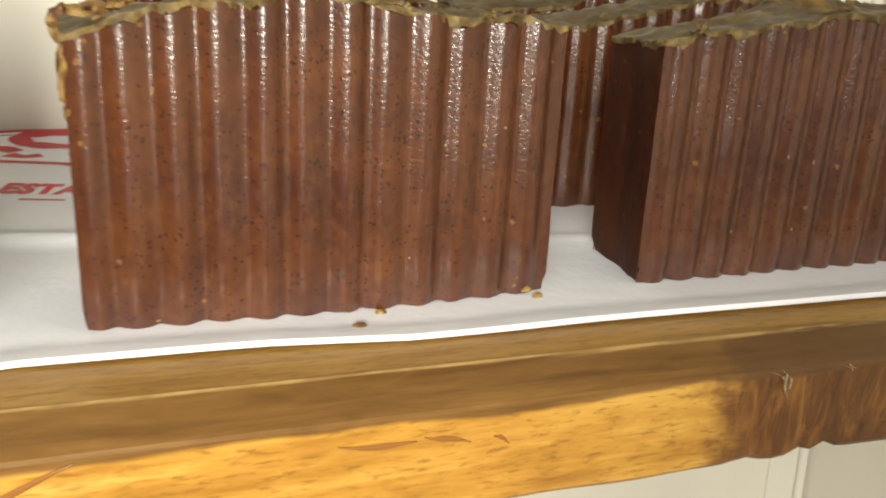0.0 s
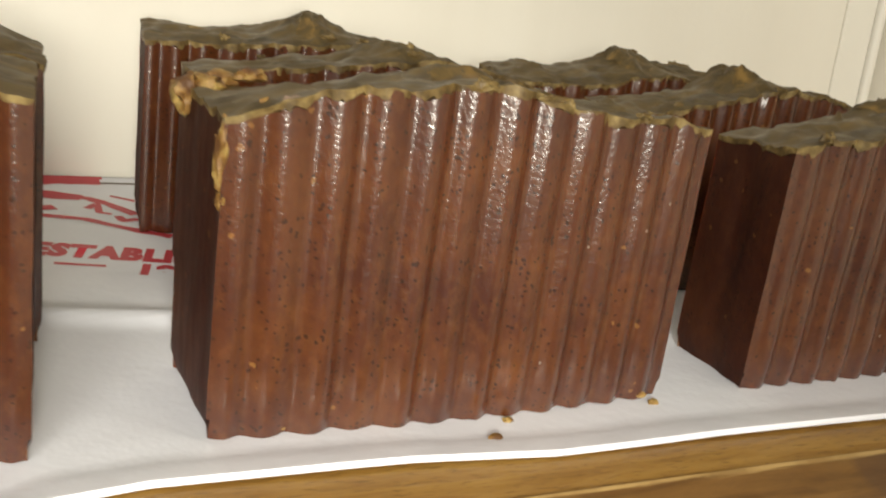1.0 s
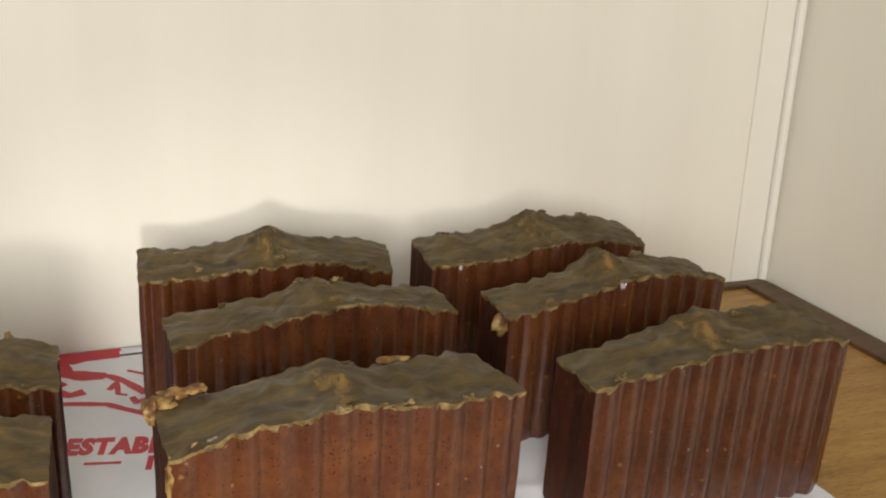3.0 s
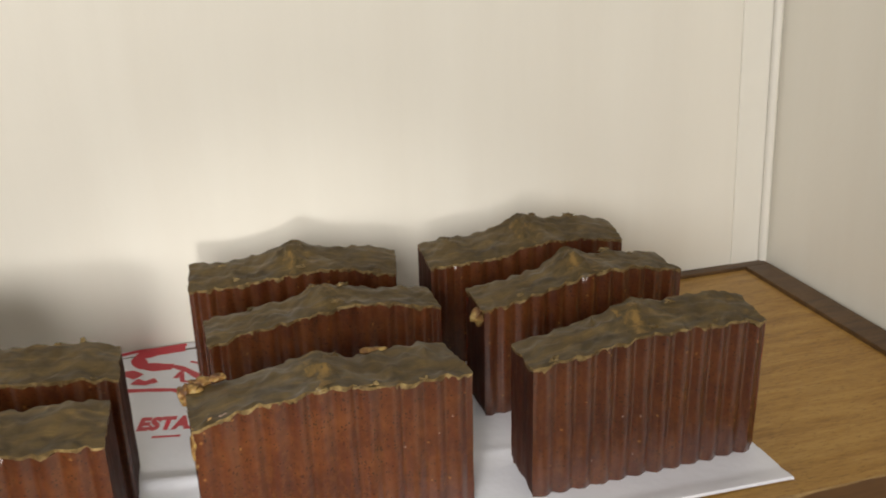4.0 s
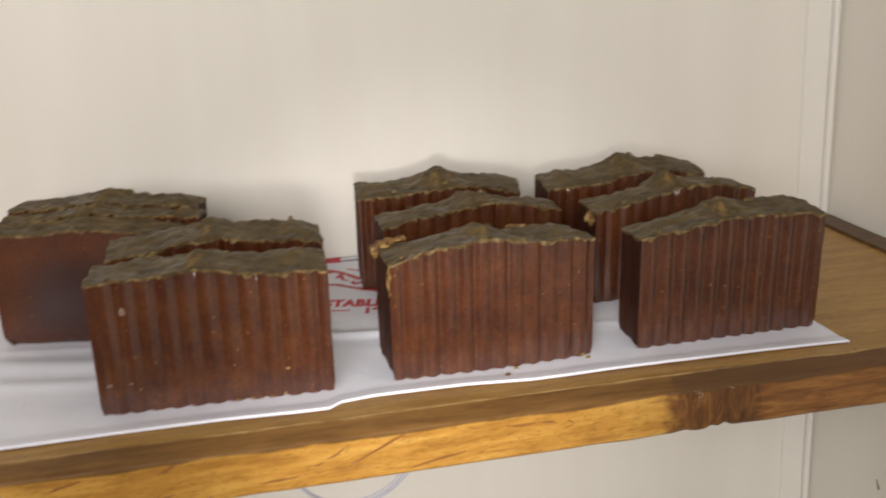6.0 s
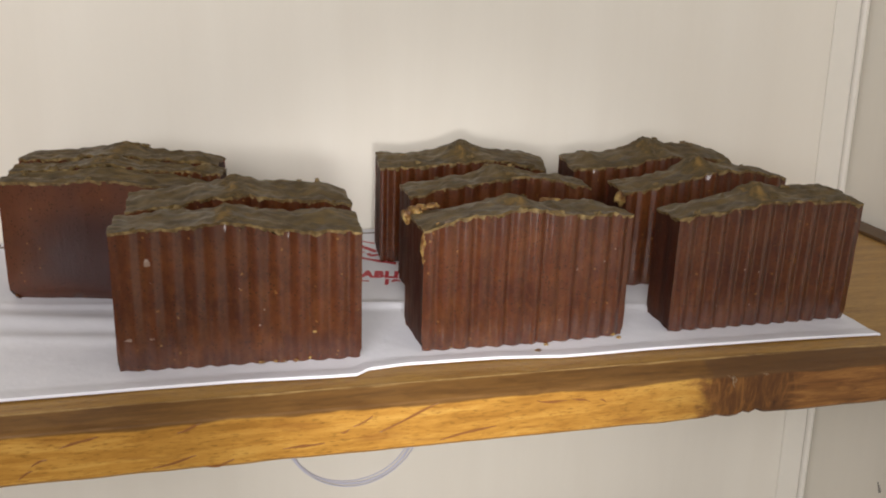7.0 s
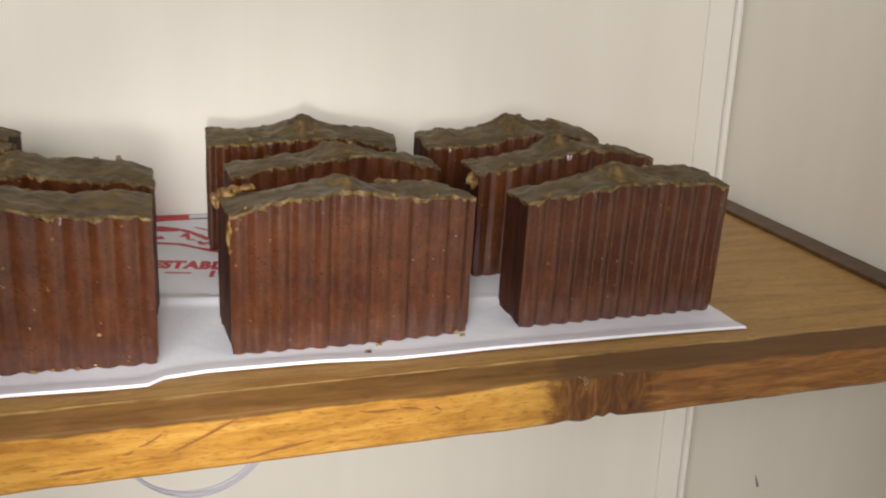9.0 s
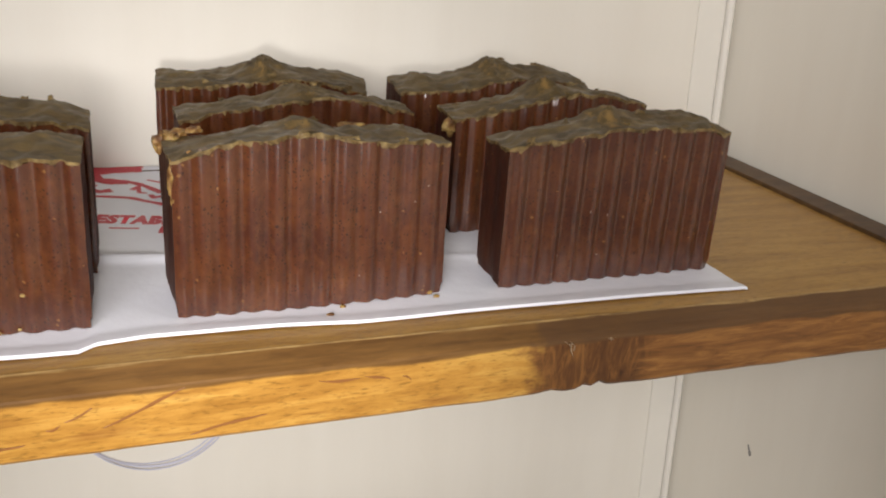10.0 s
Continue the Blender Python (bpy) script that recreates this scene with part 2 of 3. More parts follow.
        # upper arris: a pale edge of wear, its highlight put into the colour
        worn_glint = node(tree, "ShaderNodeMapRange", {"Value": maths(tree, "ADD", z, maths(tree, "MULTIPLY", maths(tree, "SUBTRACT", grain, 0.5), 0.0012)), "From Min": -0.00080, "From Max": -0.00060}).outputs["Result"]
        patchy = ramp(tree, noise_tex(tree, coords(tree, (90, 40, 40)), 1.0, 4.0), [(0.40, (0.45, 0.45, 0.45)), (0.58, (1, 1, 1))])
        base = mix(tree, maths(tree, "MULTIPLY", worn_glint, patchy), base, (0.38, 0.250, 0.100))
    put(tree, bsdf, base=base)
    put(tree, bsdf, rough=node(tree, "ShaderNodeMapRange", {"Value": grain, "To Min": rough - 0.06, "To Max": rough + 0.14}).outputs["Result"])
    bump(tree, bsdf, grain, 0.18, 0.0006)
    bsdf.inputs["Specular IOR Level"].default_value = 0.3
    return mat


def paper_material():
    mat, tree, bsdf = material("white_wrapping_paper")
    vec = coords(tree)
    n = noise_tex(tree, vec, 26.0, 5.0)
    put(tree, bsdf, base=ramp(tree, n, [(0.3, (0.70, 0.715, 0.785)), (0.7, (0.79, 0.80, 0.865))]), rough=0.55)
    bump(tree, bsdf, maths(tree, "ADD", n, maths(tree, "MULTIPLY", noise_tex(tree, vec, 160.0, 3.0), 0.3)), 0.3, 0.002)
    return mat


SOAP = soap_material("brown_soap")
SOAP_CUT_SHADE = soap_material("brown_soap_cut_end_shade", dull=True)
SOAP_END = soap_material("brown_soap_end", True)
CRUST = crust_material()
CHIP = chip_material()
SEAM = seam_material()
# pale dried soap, also the colour of the modelled glints
ASH_GLINT = plain_paint("pale_ash_and_glint", (0.22, 0.150, 0.110), 0.35, 400.0)
WALL = wall_material()
TRIM = plain_paint("cream_gloss_trim", (0.80, 0.775, 0.70), 0.35)
WHITE = plain_paint("white_curtain_cloth", (0.82, 0.82, 0.84), 0.7)
FLOOR = plain_paint("grey_floor_paint", (0.20, 0.18, 0.15), 0.6, 20.0)
DULL = plain_paint("dull_brown_wall_paint", (0.24, 0.20, 0.16), 0.7, 12.0)
CEIL = plain_paint("dull_ceiling_paint", (0.34, 0.33, 0.31), 0.8, 20.0)
WOOD_TOP = wood_material("lacquered_shelf_top", (0.24, 0.122, 0.027), (0.33, 0.182, 0.044), (0.39, 0.230, 0.064), 0.34)
WOOD_EDGE = wood_material("lacquered_pine_edge", (0.29, 0.134, 0.022), (0.41, 0.208, 0.038), (0.50, 0.285, 0.062), 0.34, True)
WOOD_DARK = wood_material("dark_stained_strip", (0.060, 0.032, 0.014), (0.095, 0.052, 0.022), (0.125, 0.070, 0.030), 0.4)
PAPER = paper_material()
SCRATCH = plain_paint("torn_lacquer", (0.34, 0.25, 0.16), 0.3, 300.0)
STREAK = plain_paint("resin_stain", (0.23, 0.092, 0.022), 0.4, 300.0)
RED = plain_paint("red_print", (0.52, 0.035, 0.055), 0.5, 300.0)
WIRE = plain_paint("lavender_wire", (0.60, 0.60, 0.70), 0.4)
DOT = plain_paint("grey_wall_mark", (0.27, 0.26, 0.24), 0.8)


# ---- mesh helpers ----
def part(name, bm, mat, parent=None, label=""):
    bmesh.ops.recalc_face_normals(bm, faces=bm.faces)
    mesh = bpy.data.meshes.new(name)
    bm.to_mesh(mesh)
    bm.free()
    mesh.materials.append(mat)
    ob = new(name, mesh)
    if parent:
        ob.parent = parent
    if label:
        ob["label"] = label
    return ob


def smooth(ob, angle=55):
    for p in ob.data.polygons:
        p.use_smooth = True
    ob.data.set_sharp_from_angle(angle=radians(angle))
    return ob


def box(x0, x1, y0, y1, z0, z1, bevel=0.0):
    bm = bmesh.new()
    bmesh.ops.create_cube(bm, size=1.0)
    for v in bm.verts:
        v.co = Vector((x0 if v.co.x < 0 else x1, y0 if v.co.y < 0 else y1, z0 if v.co.z < 0 else z1))
    if bevel:
        bmesh.ops.bevel(bm, geom=bm.edges[:], offset=bevel, segments=2, affect="EDGES", profile=0.6)
    return bm


def lump(cx, cy, cz, rx, ry, rz, seed, amount=0.35):
    bm = bmesh.new()
    bmesh.ops.create_icosphere(bm, subdivisions=3, radius=1.0)
    for v in bm.verts:
        d = v.co.normalized()
        k = 1.0 + amount * noise.noise(d * 1.6 + Vector((seed, 0, 0))) + 0.6 * amount * noise.noise(d * 4.0 + Vector((0, seed, 0))) + 0.35 * amount * noise.noise(d * 11.0 + Vector((0, 0, seed)))
        v.co = Vector((cx + rx * d.x * k, cy + ry * d.y * k, cz + rz * d.z * k))
    return bm


def grid_faces(bm, rows):
    for a, b in zip(rows, rows[1:]):
        for i in range(len(a) - 1):
            quad = (a[i], a[i + 1], b[i + 1], b[i])
            if len(set(quad)) == 4:
                bm.faces.new(quad)


# ---- setting ----
BACK, SIDE, LEAN = 0.1660, 0.3195, 0.045
tagged(part("wall_back", box(-1.6, SIDE + 0.12, BACK, BACK + 0.06, -1.0, 1.4), WALL), "cream painted wall panel behind the wooden shelf", "wall", kind="structure")


def leaning(bm):
    """Tip a mesh a little out of plumb, as the side wall stands."""
    for v in bm.verts:
        v.co.x -= LEAN * v.co.z
    return bm


tagged(part("wall_right", leaning(box(SIDE, SIDE + 0.06, -2.2, BACK, -1.0, 1.4)), WALL), "cream painted side wall at the shelf's end", "wall", kind="structure")
tagged(part("wall_left", box(-1.66, -1.6, -2.2, BACK + 0.06, -1.0, 1.4), DULL), "dull brown painted wall of the small room", "wall", kind="structure")
tagged(part("wall_front", box(-1.66, SIDE + 0.12, -2.26, -2.2, -1.0, 1.4), DULL), "dull brown painted wall of the small room", "wall", kind="structure")
tagged(part("floor", box(-1.66, SIDE + 0.12, -2.26, BACK + 0.06, -1.06, -1.0), FLOOR), "plain grey painted floor", "floor", kind="structure")
tagged(part("ceiling", box(-1.66, SIDE + 0.12, -2.26, BACK + 0.06, 1.4, 1.46), CEIL), "plain dull grey ceiling", "ceiling", kind="structure")
trim = tagged(new("trim"), "glossy cream corner batten running up the wall", "trim", kind="structure")
part("batten", leaning(box(0.2958, 0.3128, BACK - 0.0012, BACK, -0.99, 1.39, 0.0006)), TRIM, trim)


def bead(x, radius):
    """A rounded cover bead standing in the corner beside the batten."""
    bm = bmesh.new()
    rows = []
    for k in range(41):
        z = -0.99 + 2.38 * k / 40
        wob = 0.0003 * noise.noise(Vector((0, 3, z * 14)))
        rows.append([bm.verts.new((x + wob - radius * math.cos(math.pi * i / 10), BACK - 0.0004 - radius * 1.1 * math.sin(math.pi * i / 10), z)) for i in range(11)])
    grid_faces(bm, rows)
    return bm


smooth(part("bead", leaning(bead(0.3162, 0.0026)), TRIM, trim))


def curtain_edge():
    """The gathered hem of a white curtain hanging beside the shelf's front corner."""
    bm = bmesh.new()
    rows = []
    for k in range(25):
        z = -0.99 + 2.38 * k / 24
        row = []
        for i in range(61):
            a = i / 60
            px = 0.2620 + 0.017 * a - LEAN * z
            py = -0.0640 - 0.004 * math.cos(a * 15) - 0.0015 * math.cos(a * 37 + 1.0)
            row.append(bm.verts.new((px + 0.0004 * math.sin(z * 9 + a * 5), py, z)))
        rows.append(row)
    grid_faces(bm, rows)
    return bm


curtain = tagged(smooth(part("curtain", curtain_edge(), WHITE)), "narrow white gathered curtain hanging beside the shelf", "curtain")
cloth = curtain.modifiers.new("thickness", "SOLIDIFY")
cloth.thickness, cloth.offset = 0.0012, 0.0


# ---- shelf ----
shelf = tagged(new("wall_shelf"), "thick lacquered pine shelf with a dark-stained front edge", "shelf")
LEFT = -0.75
part("board", box(LEFT, 0.3009, -0.0247, 0.1585, -0.0235, -0.0008, 0.0), WOOD_TOP, shelf)


def front_edge():
    """The solid front strip: a rubbed bevel above an upright face, with small notches under the knot."""
    bm = bmesh.new()
    rows = []
    count = 360
    for i in range(count + 1):
        x = LEFT + (0.3185 - LEFT) * i / count
        w = 0.00015 * noise.noise(Vector((x * 30, 0, 3))) + 0.0001 * noise.noise(Vector((x * 160, 0, 5)))
        low = -0.0235 + 0.0004 * noise.noise(Vector((x * 60, 7, 0)))
        for nx, depth, wide in ((0.1285, 0.0016, 0.0022), (0.1345, 0.0019, 0.0024), (0.1160, 0.0010, 0.003)):
            low += depth * math.exp(-(((x - nx) / wide) ** 2))
        section = [(-0.0248, -0.0008), (-0.0249, -0.0005), (-0.0252, -0.00055), (-0.0320, -0.0030), (-0.0340 + w, -0.0040), (-0.0345 + w, -0.0046), (-0.0346 + w, -0.0150), (-0.0344 + w, low + 0.0012), (-0.0334, low), (-0.0248, low)]
        rows.append([bm.verts.new((x, y, z)) for y, z in section])
    grid_faces(bm, rows)
    for r in (rows[0], rows[-1]):
        bm.faces.new(r)
    for a, b in zip(rows, rows[1:]):
        bm.faces.new((a[-1], a[0], b[0], b[-1]))
    return bm


smooth(part("front_edge", front_edge(), WOOD_EDGE, shelf, "golden pine edge with dark streaks and a knot"), 6)
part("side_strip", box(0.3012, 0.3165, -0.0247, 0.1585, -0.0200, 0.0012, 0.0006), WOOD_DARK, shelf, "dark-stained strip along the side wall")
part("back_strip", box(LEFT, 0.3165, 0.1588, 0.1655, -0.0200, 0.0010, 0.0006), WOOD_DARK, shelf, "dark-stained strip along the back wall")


def streak(x0, z0, x1, z1, wide):
    """A dark resin streak lying in the face of the front edge, pointed at both ends."""
    bm = bmesh.new()
    rows = []
    for i in range(13):
        s = i / 12
        half = wide * math.sin(math.pi * (0.04 + 0.92 * s)) * (0.75 + 0.5 * noise.noise(Vector((x0 * 200 + s * 4, z0 * 300, 0))))
        x, z = x0 + (x1 - x0) * s, z0 + (z1 - z0) * s + 0.0004 * math.sin(s * 4 + x0 * 90)
        z = max(z, -0.0225)
        rows.append([bm.verts.new((x, -0.0349, z - half)), bm.verts.new((x, -0.03495, z)), bm.verts.new((x, -0.0349, z + half)), bm.verts.new((x, -0.0342, z))])
    for r in rows:
        r.append(r[0])
    grid_faces(bm, rows)
    return bm


def scratch(x0, z0, x1, z1, bend):
    """A fine raised tear in the lacquer, curving down the face."""
    bm = bmesh.new()
    rows = []
    for i in range(11):
        s = i / 10
        half = 0.00030 * math.sin(math.pi * (0.06 + 0.9 * s)) * (0.8 + 0.6 * noise.noise(Vector((x0 * 900, s * 5, 0))))
        x = x0 + (x1 - x0) * s + bend * math.sin(math.pi * s)
        z = z0 + (z1 - z0) * s
        y = -0.0350 if z < -0.0048 else -0.0350 + (z + 0.0048) * 2.0
        rows.append([bm.verts.new((x - half, y, z)), bm.verts.new((x, y - 0.00025, z)), bm.verts.new((x + half, y, z)), bm.verts.new((x, y + 0.0006, z))])
    for r in rows:
        r.append(r[0])
    grid_faces(bm, rows)
    return bm


for x0, z0, x1, z1, bend in ((0.1185, -0.0044, 0.1206, -0.0058, 0.0008), (0.1206, -0.0042, 0.1222, -0.0078, 0.0010), (0.1214, -0.0048, 0.1224, -0.0100, -0.0006), (0.1345, -0.0046, 0.1362, -0.0056, 0.0007), (0.1360, -0.0043, 0.1372, -0.0052, -0.0005)):
    part("scratch", scratch(x0, z0, x1, z1, bend), SCRATCH, shelf)
STREAKS = [(-0.1332, -0.0103, -0.1207, -0.0064), (-0.1428, -0.0159, -0.1374, -0.0136), (-0.1038, -0.0209, -0.0889, -0.0178), (-0.0948, -0.0079, -0.0864, -0.0055), (-0.0854, -0.0246, -0.0758, -0.0208), (-0.0584, -0.0187, -0.0435, -0.0171), (-0.0379, -0.0139, -0.0343, -0.0129), (-0.0331, -0.0117, -0.0258, -0.0086), (-0.0233, -0.0147, -0.0011, -0.0055), (-0.0002, -0.0209, 0.0217, -0.0168), (0.0373, -0.008, 0.0502, -0.0092), (0.0515, -0.0079, 0.0595, -0.0105), (0.0635, -0.0095, 0.0665, -0.0114), (-0.147, -0.0203, -0.1424, -0.0176)]
for x0, z0, x1, z1 in STREAKS:
    part("resin_streak", streak(x0, z0, x1, z1, 0.0005 + 0.013 * abs(x1 - x0)), STREAK, shelf)


# ---- paper ----
def paper_front(x):
    pts = [(-0.75, -0.0160), (-0.150, -0.0160), (-0.110, -0.0150), (-0.070, -0.0155), (-0.040, -0.0170), (-0.029, -0.0170), (-0.024, -0.0130), (-0.010, -0.0112), (0.03, -0.0125), (0.055, -0.0150), (0.09, -0.0145), (0.12, -0.0150), (0.16, -0.0160), (0.2033, -0.0172)]
    return float(np.interp(x, [p[0] for p in pts], [p[1] for p in pts]))


def paper_height(x, y):
    z = -0.0007
    z += 0.0018 * math.exp(-(((y - 0.0525 + 0.16 * (x + 0.01)) / 0.0030) ** 2)) * (1 if -0.03 < x < 0.005 else 0.3)
    if x < -0.11:
        z += 0.0016 * math.exp(-(((y - 0.055 + 0.25 * (x + 0.14)) / 0.007) ** 2)) + 0.0010 * math.exp(-(((y - 0.036 + 0.2 * (x + 0.14)) / 0.005) ** 2))
    z += 0.00035 * (1 + noise.noise(Vector((x * 22, y * 22, 0))))
    z += 0.0018 * max(0.0, (y - 0.142) / 0.024) ** 2
    return z


def paper_sheet():
    bm = bmesh.new()
    rows = []
    for i in range(281):
        x0 = -0.1873 + 0.0014 * i
        x0 = min(x0, 0.2033)
        y0 = paper_front(x0)
        row = []
        for j in range(97):
            f = j / 96
            y = y0 + (f if j > 1 else 0.24 * f) * (0.1650 - y0)
            x = x0 + (0.0006 * noise.noise(Vector((y * 40, 3, 0))) if i == 0 else 0.0)
            row.append(bm.verts.new((x, y, paper_height(x, y) + (0.0001, 0.0009, 0.0006, 0.0003)[min(j, 3)] * (j < 4))))
        rows.append(row)
    grid_faces(bm, rows)
    return bm


paper = tagged(smooth(part("wrapping_paper", paper_sheet(), PAPER)), "white wrapping paper with red print spread on the shelf", "paper")
solid = paper.modifiers.new("thickness", "SOLIDIFY")
solid.thickness, solid.offset = 0.0003, -1.0


# ---- soap ----
def bar_profile(u, v, prof, seed, swirls=(), width=0.09, thick=0.024):
    """Height of a bar's top at u along and v across it."""
    front, rear = prof
    us = [i / (len(front) - 1) for i in range(len(front))]
    ur = [i / (len(rear) - 1) for i in range(len(rear))]
    a, b = float(np.interp(u, us, front)), float(np.interp(u, ur, rear))
    z = a + (b - a) * v
    p = Vector((u * 9 + seed * 3.7, v * 2.6, seed))
    z += 0.0014 * noise.noise(p) * (0.5 + 0.5 * math.sin(math.pi * v)) + 0.0006 * noise.noise(p * 2.7)
    fold = abs(noise.noise(Vector((u * 7 + seed, v * 3.6 + 1.0 * noise.noise(p * 0.9), seed * 2.1))))
    z += 0.0010 * (0.35 - min(0.35, fold) * 1.6) + 0.00012 * noise.noise(p * 6.0)
    for cx, cy, rx, ry, rz in swirls:
        du, dv = (u * width - cx) / rx, (v * thick - cy) / ry
        du += 0.5 * noise.noise(Vector((v * 5, cx * 99, seed)))
        z += rz * math.exp(-(abs(du) ** 1.5) - dv * dv) * (0.9 + 0.5 * noise.noise(p * 4.0))
    return z


def soap_bar(x, y, yaw, width, thick, prof, seed, label, ridged=True, ridges=12, chips=(), swirls=(), round_base=0.0012, flare=0.0, bow=0.0, skew=0.0, ash_glints=()):
    thing = tagged(new("soap_bar"), label, "soap", "soap bars drying on the shelf")
    thing.matrix_world = pose(x, y, 0.0, 0, 0, yaw)
    n, m, levels = (ridges * 14 + 1 if ridged else 61), 21, 14
    amp = 0.00115 if ridged else 0.0
    rng = random.Random(seed)
    phase = rng.uniform(0.0, 6.28)

    def edge(u, side):
        wob = 0.0007 * noise.noise(Vector((u * 4, side * 9, seed)))
        turn = math.pi * ridges * u + phase
        wave = amp * (0.85 + 0.3 * noise.noise(Vector((u * ridges, side, seed + 5)))) * (1.0 - 2.0 * (math.sin(turn) ** 2 + 0.10) ** 0.55)
        fade = min(1.0, 26 * u, 26 * (1 - u))
        return (0.0 if side == 0 else thick) + (wave * fade if side == 0 else wave * fade) + wob

    def plan(i, j, grow=0.0):
        u, v = i / (n - 1), j / (m - 1)
        px = (width + flare * v) * u + skew * v + 0.0006 * noise.noise(Vector((v * 3, u * 2, seed + 2)))
        py = edge(u, 0) * (1 - v) + edge(u, 1) * v - bow * math.sin(math.pi * u) ** 0.8
        return u, v, px + grow * (2 * u - 1), py + grow * (2 * v - 1)

    def height(i, j):
        u, v = i / (n - 1), j / (m - 1)
        return bar_profile(u, v, prof, seed, swirls, width, thick) - 0.0006

    ring = [(i, 0) for i in range(n)] + [(n - 1, j) for j in range(1, m)] + [(i, m - 1) for i in range(n - 2, -1, -1)] + [(0, j) for j in range(m - 2, 0, -1)]
    bm = bmesh.new()
    rows = []
    for k in range(levels + 1):
        s = k / levels
        row = []
        for i, j in ring:
            u, v, px, py = plan(i, j)
            inset = round_base * max(0.0, 1 - s * levels * 0.8) ** 2
            px += inset * (1 if u < 0.5 else -1) * (1 if i in (0, n - 1) else 0.0)
            py += inset * (1 if v < 0.5 else -1) * (1 if j in (0, m - 1) else 0.0) * 0.6
            q = Vector((px * 130, py * 130, s * 5 + seed))
            px += 0.00022 * noise.noise(q) if i in (0, n - 1) else 0.0
            py += 0.00028 * noise.noise(q * 0.7) if j in (0, m - 1) else 0.0
            ragged = 0.0005 * max(0.0, noise.noise(Vector((u * 40, v * 8, seed)))) if k == 0 else 0.0
            row.append(bm.verts.new((px, py, ragged + s * (height(i, j) - ragged))))
        rows.append(row + [row[0]])
    grid_faces(bm, rows)
    cells = {ring[q]: rows[-1][q] for q in range(len(ring))}
    top = []
    for j in range(m):
        line = []
        for i in range(n):
            if (i, j) not in cells:
                _, _, px, py = plan(i, j)
                cells[i, j] = bm.verts.new((px, py, height(i, j)))
            line.append(cells[i, j])
        top.append(line)
    grid_faces(bm, top)
    bm.faces.new([rows[0][q] for q in range(len(ring))])
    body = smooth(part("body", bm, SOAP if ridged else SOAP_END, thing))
    # both ends take the soap with shade painted in
    body.data.materials.append(SOAP_CUT_SHADE)
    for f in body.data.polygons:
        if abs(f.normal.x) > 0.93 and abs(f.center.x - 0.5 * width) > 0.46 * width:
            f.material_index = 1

    bm = bmesh.new()
    top, skirt = [], []
    for j in range(m):
        line = []
        for i in range(n):
            u, v, px, py = plan(i, j)
            rim = i in (0, n - 1) or j in (0, m - 1)
            grow = 0.0001 + 0.0010 * max(0.0, noise.noise(Vector((u * 22, v * 5, seed + 8)))) + 0.0007 * max(0.0, noise.noise(Vector((u * 70, v * 16, seed)))) if rim else 0.0
            sx = grow * (-1 if i == 0 else 1 if i == n - 1 else 0)
            sy = grow * (-1 if j == 0 else 1 if j == m - 1 else 0)
            z = height(i, j) + 0.0006 + 0.00010 * noise.noise(Vector((px * 900, py * 900, seed)))
            if rim:
                z -= 0.0002
            line.append(bm.verts.new((px + sx, py + sy, z)))
        top.append(line)
    grid_faces(bm, top)
    ring_top = [top[j][i] for i, j in ring]
    low = []
    for (i, j), v0 in zip(ring, ring_top):
        u, v, px, py = plan(i, j)
        drop = 0.0011 + 0.0024 * max(0.0, -0.02 + noise.noise(Vector((u * 13, v * 4, seed + 11))) + 0.5 * noise.noise(Vector((u * 45, v * 9, seed))) + 0.5 * noise.noise(Vector((u * 90, v * 20, seed))))
        sx, sy = (v0.co.x - px) * 0.35, (v0.co.y - py) * 0.35
        low.append(bm.verts.new((px + sx, py + sy, v0.co.z - drop)))
    grid_faces(bm, [ring_top + [ring_top[0]], low + [low[0]]])
    bm.faces.new(low)
    smooth(part("crust", bm, CRUST, thing, "dried olive crust with a ragged ochre rim"))
    if ridged and swirls:
        # the folded ochre seam that crosses the top
        cx = swirls[0][0]
        bm = bmesh.new()
        rows = []
        for j in range(15):
            v = 0.04 + 0.92 * j / 14
            row = []
            for k in range(9):
                a = k / 8
                spread = 0.0060 * (0.6 + 0.5 * noise.noise(Vector((v * 4, seed, 1)))) + 0.0012
                px = cx + 0.004 * noise.noise(Vector((v * 2.2, seed + 4, 0))) + (2 * a - 1) * spread
                u = min(max(px / width, 0.02), 0.98)
                py = edge(u, 0) * (1 - v) + edge(u, 1) * v - bow * math.sin(math.pi * u) ** 0.8
                lift = 0.0010 * math.sin(math.pi * a) ** 0.7 * (0.45 + 0.9 * abs(noise.noise(Vector((v * 6, a * 3, seed + 6))))) - 0.0004
                row.append(bm.verts.new((px + skew * v, py, bar_profile(u, v, prof, seed, swirls, width, thick) + lift * (0.35 + 0.65 * v))))
            rows.append(row)
        grid_faces(bm, rows)
        smooth(part("seam", bm, SEAM, thing, "ochre fold of dried soap"))
    for k in range(5):
        # curled scraps of crust along the rims
        u, v = rng.uniform(0.05, 0.95), rng.choice((0.02, 0.06, 0.14, 0.86, 0.94, 0.98))
        i, j = round(u * (n - 1)), round(v * (m - 1))
        _, _, px, py = plan(i, j)
        long = rng.uniform(0.0008, 0.0026)
        smooth(part("crust_curl", lump(px, py, height(i, j) + 0.0005, long, rng.uniform(0.0006, 0.0012), rng.uniform(0.0006, 0.0013), seed * 7 + k, 0.8), CRUST, thing))
    if len(chips) > 1 or seed == 7:
        # ochre crumbs stuck to the cut face and along its foot
        chips = list(chips)
        for k in range(9):
            u = rng.uniform(0.04, 0.97)
            at = rng.uniform(0.006, 0.042) if k < 2 else rng.uniform(0.0005, 0.0015)
